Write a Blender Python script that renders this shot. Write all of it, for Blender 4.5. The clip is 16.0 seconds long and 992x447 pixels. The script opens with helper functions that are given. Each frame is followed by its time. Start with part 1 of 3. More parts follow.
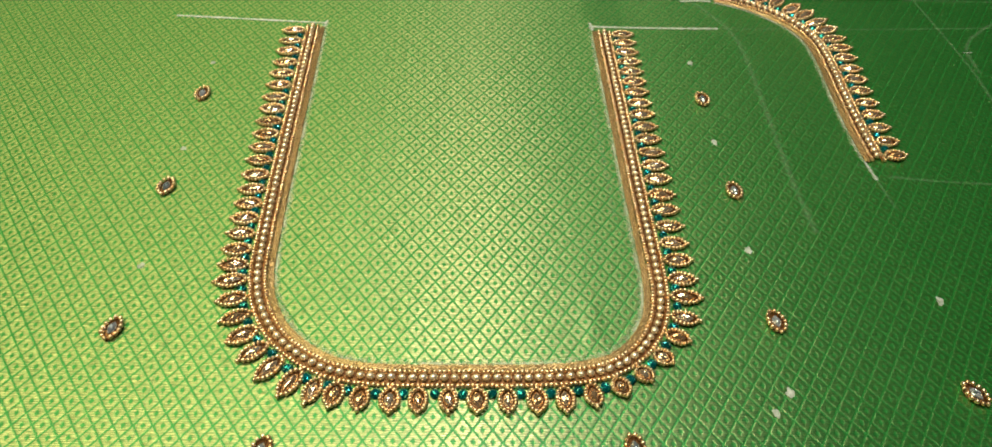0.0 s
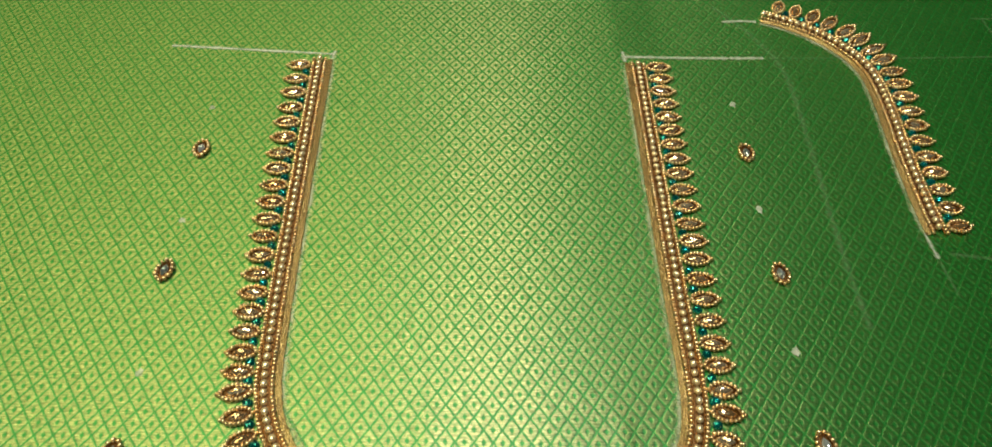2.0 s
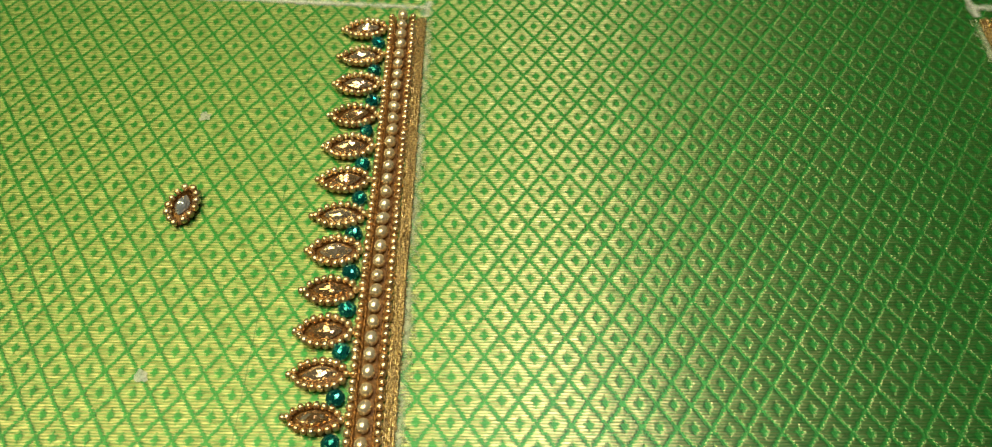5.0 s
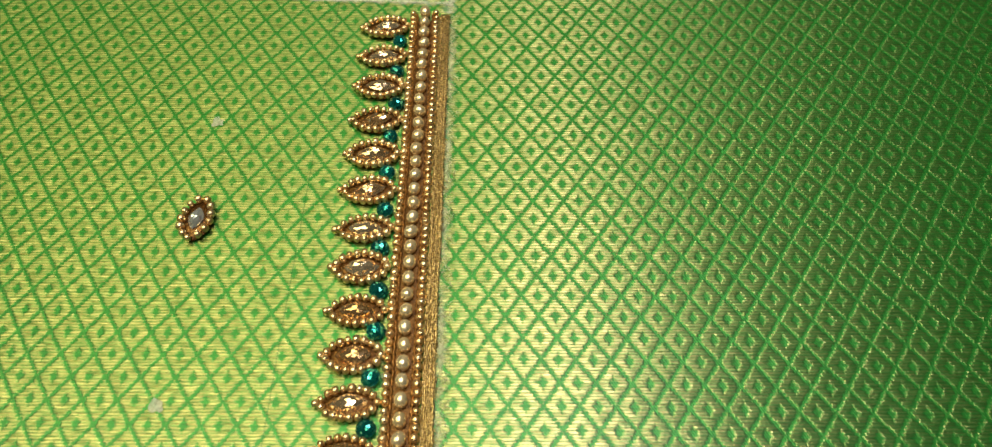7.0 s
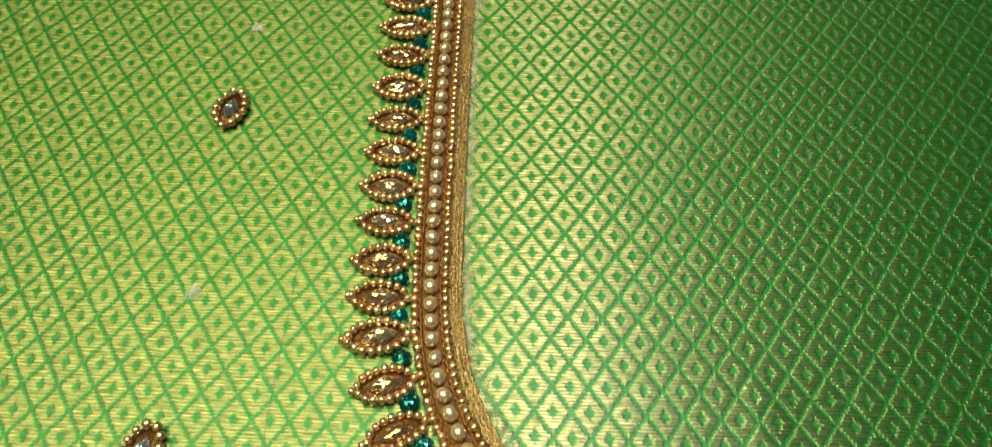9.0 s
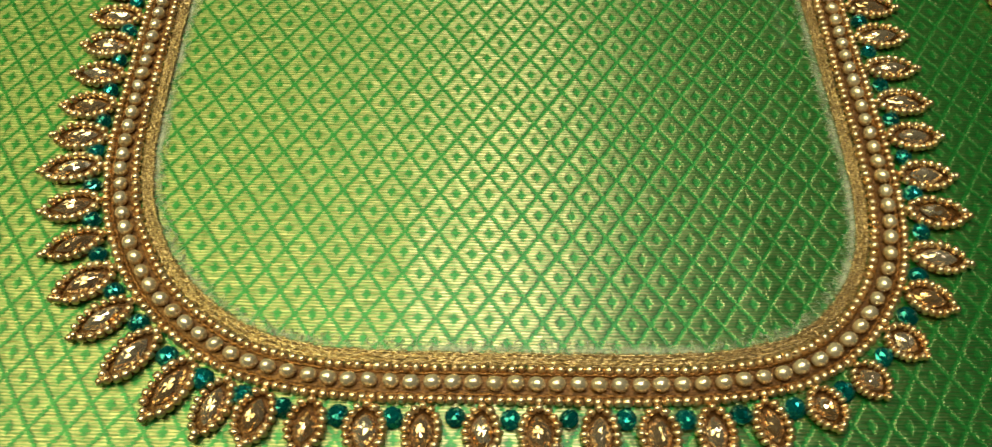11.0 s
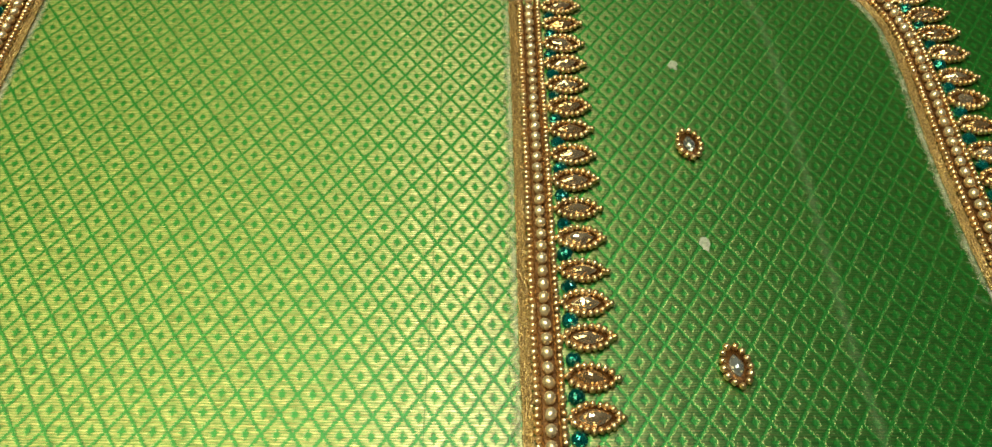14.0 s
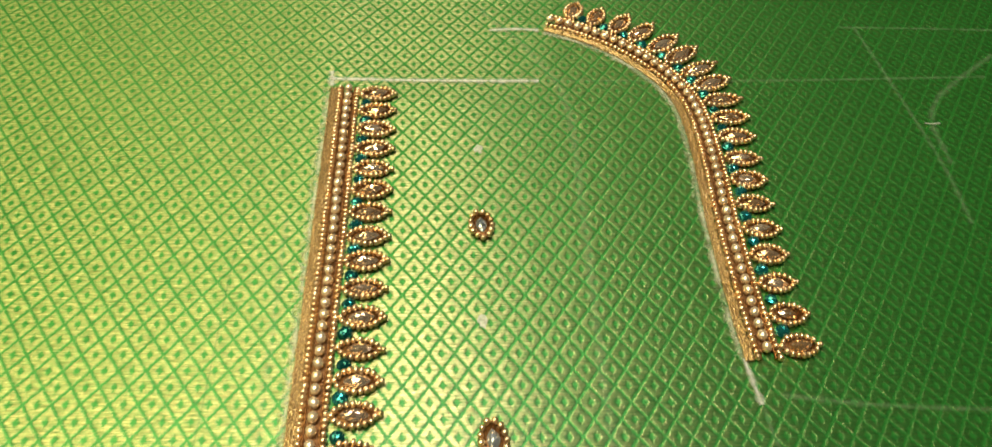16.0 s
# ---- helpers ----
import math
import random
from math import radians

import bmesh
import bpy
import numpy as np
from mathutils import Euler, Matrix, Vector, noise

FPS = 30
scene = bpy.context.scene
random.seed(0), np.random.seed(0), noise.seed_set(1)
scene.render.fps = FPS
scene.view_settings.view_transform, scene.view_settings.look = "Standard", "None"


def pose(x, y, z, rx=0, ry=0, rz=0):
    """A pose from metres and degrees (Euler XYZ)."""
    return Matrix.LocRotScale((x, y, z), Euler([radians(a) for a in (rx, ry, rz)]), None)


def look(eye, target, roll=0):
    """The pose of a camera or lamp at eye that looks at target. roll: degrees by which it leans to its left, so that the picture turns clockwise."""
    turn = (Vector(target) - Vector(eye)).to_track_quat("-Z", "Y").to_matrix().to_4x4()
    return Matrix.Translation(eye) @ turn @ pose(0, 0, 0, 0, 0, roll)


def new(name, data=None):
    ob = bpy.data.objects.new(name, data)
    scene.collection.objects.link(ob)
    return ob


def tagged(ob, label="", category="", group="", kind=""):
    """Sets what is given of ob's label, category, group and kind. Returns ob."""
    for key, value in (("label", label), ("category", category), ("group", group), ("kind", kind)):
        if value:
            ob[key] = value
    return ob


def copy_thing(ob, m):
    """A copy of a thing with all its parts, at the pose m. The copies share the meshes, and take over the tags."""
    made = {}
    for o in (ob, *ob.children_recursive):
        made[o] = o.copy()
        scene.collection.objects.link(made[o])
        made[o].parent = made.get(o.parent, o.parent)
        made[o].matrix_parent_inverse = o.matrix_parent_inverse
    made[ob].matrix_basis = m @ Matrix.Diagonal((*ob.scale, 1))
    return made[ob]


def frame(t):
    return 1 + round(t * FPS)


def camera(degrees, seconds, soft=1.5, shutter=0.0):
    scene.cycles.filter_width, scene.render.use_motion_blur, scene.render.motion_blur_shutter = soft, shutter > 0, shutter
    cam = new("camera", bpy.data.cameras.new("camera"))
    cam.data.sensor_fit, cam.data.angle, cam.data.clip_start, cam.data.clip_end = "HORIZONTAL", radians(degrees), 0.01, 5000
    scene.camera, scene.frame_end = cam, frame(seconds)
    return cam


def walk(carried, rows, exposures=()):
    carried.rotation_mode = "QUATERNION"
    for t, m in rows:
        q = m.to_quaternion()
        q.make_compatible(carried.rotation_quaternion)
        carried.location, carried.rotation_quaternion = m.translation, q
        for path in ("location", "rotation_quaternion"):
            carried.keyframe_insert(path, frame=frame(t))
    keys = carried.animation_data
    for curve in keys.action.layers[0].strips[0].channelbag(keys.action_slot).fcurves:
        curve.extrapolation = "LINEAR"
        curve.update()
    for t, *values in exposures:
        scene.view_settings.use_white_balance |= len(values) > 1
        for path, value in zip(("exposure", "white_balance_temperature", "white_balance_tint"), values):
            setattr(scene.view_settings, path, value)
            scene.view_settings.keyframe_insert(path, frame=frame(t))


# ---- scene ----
cam = camera(63.04, 16.0, soft=1.35, shutter=0.22)
PATH = [
    (0.0, (0.00796, -0.39403, 0.23975), (0.01791, -0.15463, 0.0), 2.10),
    (0.5, (0.00470, -0.38548, 0.25220), (0.01054, -0.16679, 0.0), 1.89),
    (1.0, (0.00670, -0.36545, 0.26363), (0.01025, -0.15093, 0.0), 1.65),
    (1.5, (0.00892, -0.35452, 0.27543), (0.01216, -0.13186, 0.0), 1.23),
    (2.0, (0.00529, -0.32218, 0.26582), (0.00848, -0.10842, 0.0), 1.08),
    (2.5, (0.00576, -0.28423, 0.24616), (0.00739, -0.09099, 0.0), 0.49),
    (3.0, (0.00277, -0.25497, 0.22751), (0.00478, -0.08045, 0.0), 0.47),
    (3.5, (-0.01180, -0.23221, 0.21033), (-0.01103, -0.07570, 0.0), 0.08),
    (4.0, (-0.02295, -0.19950, 0.19009), (-0.02671, -0.06834, 0.0), -0.88),
    (4.5, (-0.03931, -0.18238, 0.16033), (-0.04421, -0.07276, 0.0), -1.70),
    (6.8, (-0.05774, -0.15538, 0.13942), (-0.06107, -0.06404, 0.0), -1.78),
    (7.0, (-0.05704, -0.16160, 0.14266), (-0.06090, -0.06738, 0.0), -1.94),
    (7.5, (-0.05663, -0.18408, 0.14822), (-0.06093, -0.08475, 0.0), -1.86),
    (8.0, (-0.05994, -0.20509, 0.15006), (-0.06536, -0.10616, 0.0), -1.89),
    (8.5, (-0.05865, -0.23138, 0.14328), (-0.06272, -0.13625, 0.0), -0.70),
    (9.0, (-0.06029, -0.24916, 0.13918), (-0.06395, -0.16133, 0.0), -0.03),
    (9.5, (-0.05392, -0.26451, 0.13694), (-0.05848, -0.17979, 0.0), -0.30),
    (10.0, (-0.03833, -0.27980, 0.13395), (-0.04258, -0.19746, 0.0), -0.09),
    (10.2, (-0.03062, -0.28252, 0.13212), (-0.03412, -0.20234, 0.0), 0.17),
    (12.3, (0.05344, -0.28040, 0.15199), (0.05807, -0.18675, 0.0), 1.77),
    (12.5, (0.05988, -0.27491, 0.15260), (0.06262, -0.17578, 0.0), 0.95),
    (13.0, (0.06382, -0.25075, 0.15553), (0.06746, -0.14686, 0.0), 1.72),
    (13.5, (0.06184, -0.23010, 0.16101), (0.06475, -0.11914, 0.0), 1.44),
    (14.0, (0.06592, -0.21720, 0.16512), (0.06908, -0.09383, 0.0), 1.68),
    (14.5, (0.07836, -0.21615, 0.17068), (0.08202, -0.08032, 0.0), 1.73),
    (15.0, (0.10359, -0.20734, 0.17728), (0.11132, -0.05770, 0.0), 2.74),
    (15.5, (0.11849, -0.19718, 0.17295), (0.13029, -0.04703, 0.0), 3.72),
    (16.0, (0.11190, -0.22114, 0.17698), (0.12657, -0.06542, 0.0), 3.98),
]
walk(cam, [(t, look(eye, target, roll)) for t, eye, target, roll in PATH],
     [(0.0, 0.20, 6250, 15), (1.0, -0.08, 6450, 7), (2.5, -0.13, 6600, 4), (4.5, -0.16, 6950, 6), (8.0, -0.19, 6950, 9),
      (10.0, -0.28, 6750, 6), (12.5, -0.2, 6850, -4), (14.5, -0.01, 6950, 7), (16.0, 0.3, 6950, 18)])

MM = 0.001

# ---- light: added wide panel and assumed bare tube, both unseen on the plain room's ceiling ----
world = bpy.data.worlds.new("world")
world.use_nodes = True
world.node_tree.nodes["Background"].inputs[0].default_value = (0.55, 0.62, 0.7, 1)
world.node_tree.nodes["Background"].inputs[1].default_value = 0.05
scene.world = world


def ceiling_lamp(name, x, y, width, length, energy, colour):
    data = bpy.data.lights.new(name, "AREA")
    data.shape, data.size, data.size_y = "RECTANGLE", width, length
    data.energy, data.color = energy, colour
    new(name, data).matrix_world = pose(x, y, 1.76)


# Added soft source for the broad brightness on the left; no panel in view.
ceiling_lamp("panel_light", -0.86, 0.05, 1.50, 1.10, 31.0, (1.0, 0.98, 0.58))
ceiling_lamp("tube_light", 0.06, 0.10, 0.18, 1.20, 15.5, (1.04, 0.95, 1.0))


# ---- materials ----
class Nodes:
    """Short calls to build a node material."""

    def __init__(self, name):
        self.mat = bpy.data.materials.new(name)
        self.mat.use_nodes = True
        self.tree = self.mat.node_tree
        self.shader = self.tree.nodes["Principled BSDF"]
        self.coords = self.tree.nodes.new("ShaderNodeTexCoord").outputs["Object"]

    def put(self, socket, value):
        if isinstance(value, bpy.types.NodeSocket):
            self.tree.links.new(value, socket)
        else:
            socket.default_value = value

    def math(self, op, a, b=0.0, c=0.0):
        n = self.tree.nodes.new("ShaderNodeMath")
        n.operation = op
        for i, v in enumerate((a, b, c)):
            self.put(n.inputs[i], v)
        return n.outputs[0]

    def noise(self, scale, detail=3.0, vector=None, rough=0.5):
        n = self.tree.nodes.new("ShaderNodeTexNoise")
        n.inputs["Scale"].default_value, n.inputs["Detail"].default_value = scale, detail
        n.inputs["Roughness"].default_value = rough
        self.put(n.inputs["Vector"], vector or self.coords)
        return n.outputs["Fac"]

    def span(self, v, a, b, c=0.0, d=1.0):
        n = self.tree.nodes.new("ShaderNodeMapRange")
        for i, x in enumerate((v, a, b, c, d)):
            self.put(n.inputs[i], x)
        return n.outputs[0]

    def mix(self, fac, a, b):
        n = self.tree.nodes.new("ShaderNodeMix")
        n.data_type = "RGBA"
        self.put(n.inputs[0], fac)
        for i, v in ((6, a), (7, b)):
            self.put(n.inputs[i], (*v, 1) if isinstance(v, tuple) else v)
        return n.outputs[2]

    def split(self, v):
        n = self.tree.nodes.new("ShaderNodeSeparateXYZ")
        self.put(n.inputs[0], v)
        return n.outputs

    def join(self, x, y, z=0.0):
        n = self.tree.nodes.new("ShaderNodeCombineXYZ")
        for i, v in enumerate((x, y, z)):
            self.put(n.inputs[i], v)
        return n.outputs[0]

    def bump(self, height, strength, distance):
        n = self.tree.nodes.new("ShaderNodeBump")
        n.inputs["Strength"].default_value, n.inputs["Distance"].default_value = strength, distance
        self.put(n.inputs["Height"], height)
        self.put(self.shader.inputs["Normal"], n.outputs[0])

    def object_random(self):
        return self.tree.nodes.new("ShaderNodeObjectInfo").outputs["Random"]

    def island_random(self):
        return self.tree.nodes.new("ShaderNodeNewGeometry").outputs["Random Per Island"]

    def done(self, **inputs):
        for key, value in inputs.items():
            self.put(self.shader.inputs[key.replace("_", " ")], (*value, 1) if isinstance(value, tuple) else value)
        return self.mat


GREEN_DARK, GREEN_LIGHT = (0.010, 0.19, 0.022), (0.034, 0.33, 0.042)
GOLD_DARK, GOLD_LIGHT = (0.30, 0.23, 0.06), (1.0, 0.79, 0.38)


def brocade_material():
    """Green silk with a woven lattice of gold-thread diamonds, each with a green dot."""
    n = Nodes("green_gold_brocade")
    x, y, _ = n.split(n.coords)
    wave_x = n.math("MULTIPLY_ADD", n.noise(14, 1), 0.0016, -0.0008)
    wave_y = n.math("MULTIPLY_ADD", n.noise(11, 1, n.join(y, x)), 0.0016, -0.0008)
    x, y = n.math("ADD", x, wave_x), n.math("ADD", y, wave_y)
    dx, dy = n.math("ADD", x, 0.0491), n.math("ADD", y, 0.0800)
    pick = 0.00066
    ystep = n.math("MULTIPLY", n.math("ROUND", n.math("DIVIDE", dy, pick)), pick)
    p = n.math("DIVIDE", n.math("MULTIPLY_ADD", ystep, 0.028, dx), 0.00663)
    q = n.math("DIVIDE", n.math("MULTIPLY_ADD", dx, 0.012, ystep), 0.00925)
    fa = n.math("ABSOLUTE", n.math("SUBTRACT", n.math("FRACT", n.math("ADD", n.math("ADD", p, q), 100.5)), 0.5))
    fb = n.math("ABSOLUTE", n.math("SUBTRACT", n.math("FRACT", n.math("ADD", n.math("SUBTRACT", p, q), 100.5)), 0.5))
    d = n.math("MAXIMUM", fa, fb)
    fray = n.math("MULTIPLY_ADD", n.noise(1600, 1), 0.13, -0.065)
    d = n.math("ADD", d, fray)
    field = n.span(d, 0.395, 0.458, 1, 0)
    dot = n.span(d, 0.10, 0.19, 0, 1)
    gold = n.math("MULTIPLY", field, dot)
    # threads: gold picks run across, green ones up the cloth
    weft = n.math("ABSOLUTE", n.math("SINE", n.math("MULTIPLY", dy, math.pi / pick)))
    warp = n.math("ABSOLUTE", n.math("SINE", n.math("MULTIPLY", n.math("ADD", dx, n.math("MULTIPLY", dy, 0.6)), math.pi / 0.00050)))
    broken = n.noise(1.0, 2, n.join(n.math("MULTIPLY", x, 260), n.math("MULTIPLY", y, 2400)))
    patch = n.noise(38, 3)
    # a slack gold pick across the cloth and two drawn warp threads up it
    slack = n.math("MULTIPLY", n.span(n.math("ABSOLUTE", n.math("ADD", y, 0.0562)), 0.0001, 0.0004, 1, 0), n.span(n.noise(700, 1), 0.42, 0.55))
    gold = n.math("MAXIMUM", gold, n.math("MULTIPLY", slack, 0.8))
    drawn = n.math("MAXIMUM", n.span(n.math("ABSOLUTE", n.math("ADD", x, 0.1026)), 0.00006, 0.00018, 0.45, 0),
                   n.span(n.math("ABSOLUTE", n.math("SUBTRACT", x, 0.0534)), 0.00006, 0.00018, 0.45, 0))
    gold = n.math("MULTIPLY", gold, n.math("SUBTRACT", 1.0, drawn))
    green_colour = n.mix(n.span(broken, 0.3, 0.7), GREEN_DARK, GREEN_LIGHT)
    green_colour = n.mix(n.span(patch, 0.4, 0.75, 0, 0.35), green_colour, (0.022, 0.28, 0.032))
    green_colour = n.mix(drawn, green_colour, (0.01, 0.12, 0.02))
    height = n.math("ADD", n.math("MULTIPLY", gold, n.math("MULTIPLY_ADD", weft, 0.5, 0.4)),
                    n.math("MULTIPLY", n.math("SUBTRACT", 1.0, gold), n.math("MULTIPLY", warp, 0.22)))
    height = n.math("ADD", height, n.math("MULTIPLY", n.noise(900, 2), 0.25))
    # each woven diamond stands a little proud, with a dip at its dot
    pad = n.math("MULTIPLY", n.span(d, 0.22, 0.46, 1, 0), n.span(d, 0.04, 0.22, 0.35, 1))
    height = n.math("ADD", height, n.math("MULTIPLY", pad, 0.22))
    n.bump(height, 0.55, 0.00018)
    normal = n.shader.inputs["Normal"].links[0].from_socket
    tangent = n.tree.nodes.new("ShaderNodeTangent")
    tangent.direction_type, tangent.uv_map = "UV_MAP", "weave"
    silk = n.shader
    n.done(Base_Color=green_colour, Metallic=0.56, Specular_IOR_Level=0.35, Roughness=0.43, Anisotropic=0.74, Anisotropic_Rotation=0.25, Coat_Weight=0.4, Coat_Roughness=0.33, Coat_IOR=1.6, Tangent=tangent.outputs[0])
    n.shader = n.tree.nodes.new("ShaderNodeBsdfPrincipled")
    gold_colour = n.mix(n.span(broken, 0.3, 0.7), GOLD_DARK, GOLD_LIGHT)
    n.done(Base_Color=gold_colour, Metallic=1.0, Roughness=0.37, Anisotropic=0.83, Anisotropic_Rotation=0.25, Coat_Weight=0.4, Coat_Roughness=0.33, Coat_IOR=1.6, Tangent=tangent.outputs[0], Normal=normal)
    # picks lie tighter or looser in bands, and single floats stand out
    band = n.noise(1.0, 3, n.join(n.math("MULTIPLY", x, 9), n.math("MULTIPLY", y, 620)), 0.65)
    loose = n.noise(1.0, 2, n.join(n.math("MULTIPLY", x, 420), n.math("MULTIPLY", y, 1500)))
    lay = n.math("MULTIPLY", n.span(band, 0.3, 0.7, 0.86, 1.1), n.span(loose, 0.32, 0.70, 0.62, 1.38))
    cover = n.math("MULTIPLY", gold, n.math("MULTIPLY", lay, n.span(weft, 0.15, 0.85, 0.16, 0.54)))
    blend = n.tree.nodes.new("ShaderNodeMixShader")
    n.put(blend.inputs[0], cover)
    n.put(blend.inputs[1], silk.outputs[0])
    n.put(blend.inputs[2], n.shader.outputs[0])
    n.put(n.tree.nodes["Material Output"].inputs["Surface"], blend.outputs[0])
    return n.mat


def metal(name, dark, light, rough, bump=0.0, scale=900.0, metallic=1.0):
    n = Nodes(name)
    tone = n.math("ADD", n.math("MULTIPLY", n.object_random(), 0.6), n.math("MULTIPLY", n.noise(scale, 3), 0.4))
    if bump:
        n.bump(n.noise(scale * 2, 2), bump, 0.0001)
    return n.done(Base_Color=n.mix(tone, dark, light), Metallic=metallic, Roughness=n.span(n.noise(scale * 0.7, 2), 0.3, 0.7, rough * 0.8, rough * 1.25))


def thread_material(name, dark, light, metallic, rough):
    n = Nodes(name)
    x, y, z = n.split(n.coords)
    fibre = n.noise(1.0, 3, n.join(n.math("MULTIPLY", x, 1500), n.math("MULTIPLY", y, 4200), n.math("MULTIPLY", z, 3000)))
    n.bump(fibre, 0.7, 0.0002)
    return n.done(Base_Color=n.mix(n.span(fibre, 0.3, 0.7), dark, light), Metallic=metallic, Roughness=rough)


def chalk_material(name, colour, amount, low, high, grain=1900.0, wear=0.75):
    """Rubbed chalk: broken specks that let the cloth through."""
    n = Nodes(name)
    edge = n.tree.nodes.new("ShaderNodeUVMap")
    edge.uv_map = "across"
    u, v, _ = n.split(edge.outputs[0])
    side = n.span(n.math("ABSOLUTE", n.math("SUBTRACT", v, 0.5)), 0.0, 0.5, 1, 0)
    fibre = n.noise(1.0, 2, n.join(n.math("MULTIPLY", u, 330), n.math("MULTIPLY", v, 3.0)))
    speck = n.math("ADD", n.math("MULTIPLY", n.math("ADD", n.noise(grain, 3), fibre), 0.38), n.math("MULTIPLY", n.noise(330, 2), 0.44))
    rubbed = n.span(n.noise(70, 2), 0.38, 0.60, wear, 1.0)
    alpha = n.math("MULTIPLY", n.math("MULTIPLY", side, rubbed), n.span(speck, low, high, 0, amount))
    n.bump(speck, 0.4, 0.0002)
    return n.done(Base_Color=n.mix(n.noise(1200, 2), tuple(c * 0.8 for c in colour), colour), Roughness=0.9, Alpha=alpha)


def crystal(name, dark, light, metallic=0.9):
    """Foil-backed cut glass: light and dark glints painted into the colour by noise."""
    n = Nodes(name)
    painted_glint = n.math("FRACT", n.math("ADD", n.noise(420, 2), n.math("MULTIPLY", n.object_random(), 3.0)))
    return n.done(Base_Color=n.mix(painted_glint, dark, light), Metallic=metallic, Roughness=0.14, Coat_Weight=0.5, Coat_Roughness=0.03)


BROCADE = brocade_material()
BEAD = metal("antique_gold_bead", (0.96, 0.58, 0.24), (1.0, 0.84, 0.54), 0.29, metallic=0.92)
PEARL = metal("champagne_gold_pearl", (1.0, 0.75, 0.40), (1.0, 0.88, 0.62), 0.27, metallic=0.7)
BACKING = thread_material("brown_gold_thread", (0.018, 0.007, 0.002), (0.26, 0.12, 0.03), 0.75, 0.38)
COPPER = thread_material("copper_thread", (0.10, 0.04, 0.010), (0.48, 0.23, 0.06), 0.85, 0.4)
ZARI = thread_material("gold_zari_cord", (0.13, 0.065, 0.012), (1.0, 0.76, 0.34), 0.92, 0.32)
CHALK = chalk_material("white_chalk", (0.95, 0.95, 0.82), 0.80, 0.34, 0.70)
CHALK_BAND = chalk_material("rubbed_chalk_band", (0.96, 0.97, 0.70), 0.85, 0.34, 0.80, 1500.0, 0.20)
SOFT_CHALK_AND_CREASE = chalk_material("faded_chalk_and_crease", (0.50, 0.66, 0.40), 0.23, 0.42, 0.80)
CHALK_DUST = thread_material("chalk_dusted_thread", (0.50, 0.56, 0.30), (0.95, 0.95, 0.72), 0.0, 0.8)
CHAMPAGNE = crystal("champagne_crystal", (0.62, 0.35, 0.13), (1.0, 0.86, 0.62), 0.82)
CLEAR = crystal("clear_crystal", (0.24, 0.31, 0.31), (0.86, 0.92, 0.92), 0.7)
TEAL = crystal("teal_crystal", (0.002, 0.14, 0.12), (0.006, 0.32, 0.31), 0.75)


# Kept near black so metal reflects a dim surround; the walls are unseen.
def plain_wall():
    n = Nodes("dim_shell_wall")
    tone = n.mix(n.noise(3, 4), (0.06, 0.06, 0.05), (0.08, 0.08, 0.07))
    n.bump(n.noise(160, 3), 0.2, 0.002)
    return n.done(Base_Color=tone, Roughness=0.85)


WALL = plain_wall()


# ---- mesh helpers ----
def mesh_object(name, verts, faces, material, parent=None, label="", smooth=True):
    me = bpy.data.meshes.new(name)
    me.from_pydata(verts, [], faces)
    me.materials.append(material)
    if smooth:
        me.shade_smooth()
    ob = new(name, me)
    ob.parent = parent
    return tagged(ob, label) if label else ob


def part(name, bm, material, parent, label="", smooth=True):
    me = bpy.data.meshes.new(name)
    bm.to_mesh(me)
    bm.free()
    me.materials.append(material)
    if smooth:
        me.shade_smooth()
    ob = new(name, me)
    ob.parent = parent
    return tagged(ob, label) if label else ob


def place(name, me, parent, m):
    """One more object on a shared mesh."""
    ob = new(name, me)
    ob.parent = parent
    ob.matrix_basis = m
    return ob


def lathe(profile, steps):
    """A closed ring of revolution about z; the profile runs round a bead with a hole."""
    bm = bmesh.new()
    rings = [[bm.verts.new((r * math.cos(2 * math.pi * i / steps), r * math.sin(2 * math.pi * i / steps), z)) for i in range(steps)] for r, z in profile]
    for a in range(len(rings)):
        lo, hi = rings[a], rings[(a + 1) % len(rings)]
        for i in range(steps):
            j = (i + 1) % steps
            bm.faces.new((lo[i], lo[j], hi[j], hi[i]))
    bmesh.ops.recalc_face_normals(bm, faces=bm.faces)
    return bm


def mesh_of(name, bm, material, smooth=True):
    me = bpy.data.meshes.new(name)
    bm.to_mesh(me)
    bm.free()
    me.materials.append(material)
    if smooth:
        me.shade_smooth()
    return me


def spline(points, step):
    """Points every step along a smooth curve through those given, with their tangents (metres)."""
    p = [Vector((x, y)) * MM for x, y in points]
    p = [p[0] * 2 - p[1], *p, p[-1] * 2 - p[-2]]
    fine = []
    for a, b, c, d in zip(p, p[1:], p[2:], p[3:]):
        for k in range(40):
            t = k / 40
            fine.append(0.5 * (2 * b + (c - a) * t + (2 * a - 5 * b + 4 * c - d) * t * t + (3 * b - a - 3 * c + d) * t ** 3))
    fine.append(p[-2])
    out, run, nxt = [], 0.0, 0.0
    for a, b in zip(fine, fine[1:]):
        length = (b - a).length
        while nxt <= run + length and length > 0:
            out.append((a.lerp(b, (nxt - run) / length), (b - a).normalized()))
            nxt += step
        run += length
    return out


def beside(curve, off):
    """A curve shifted to the left of its way by off metres, resampled as it is."""
    return [(p + Vector((-d.y, d.x)) * off, d) for p, d in curve]


def respaced(curve, step):
    out, run, nxt = [], 0.0, 0.0
    for (a, da), (b, db) in zip(curve, curve[1:]):
        length = (b - a).length
        while nxt <= run + length and length > 0:
            out.append((a.lerp(b, (nxt - run) / length), (b - a).normalized()))
            nxt += step
        run += length
    return out


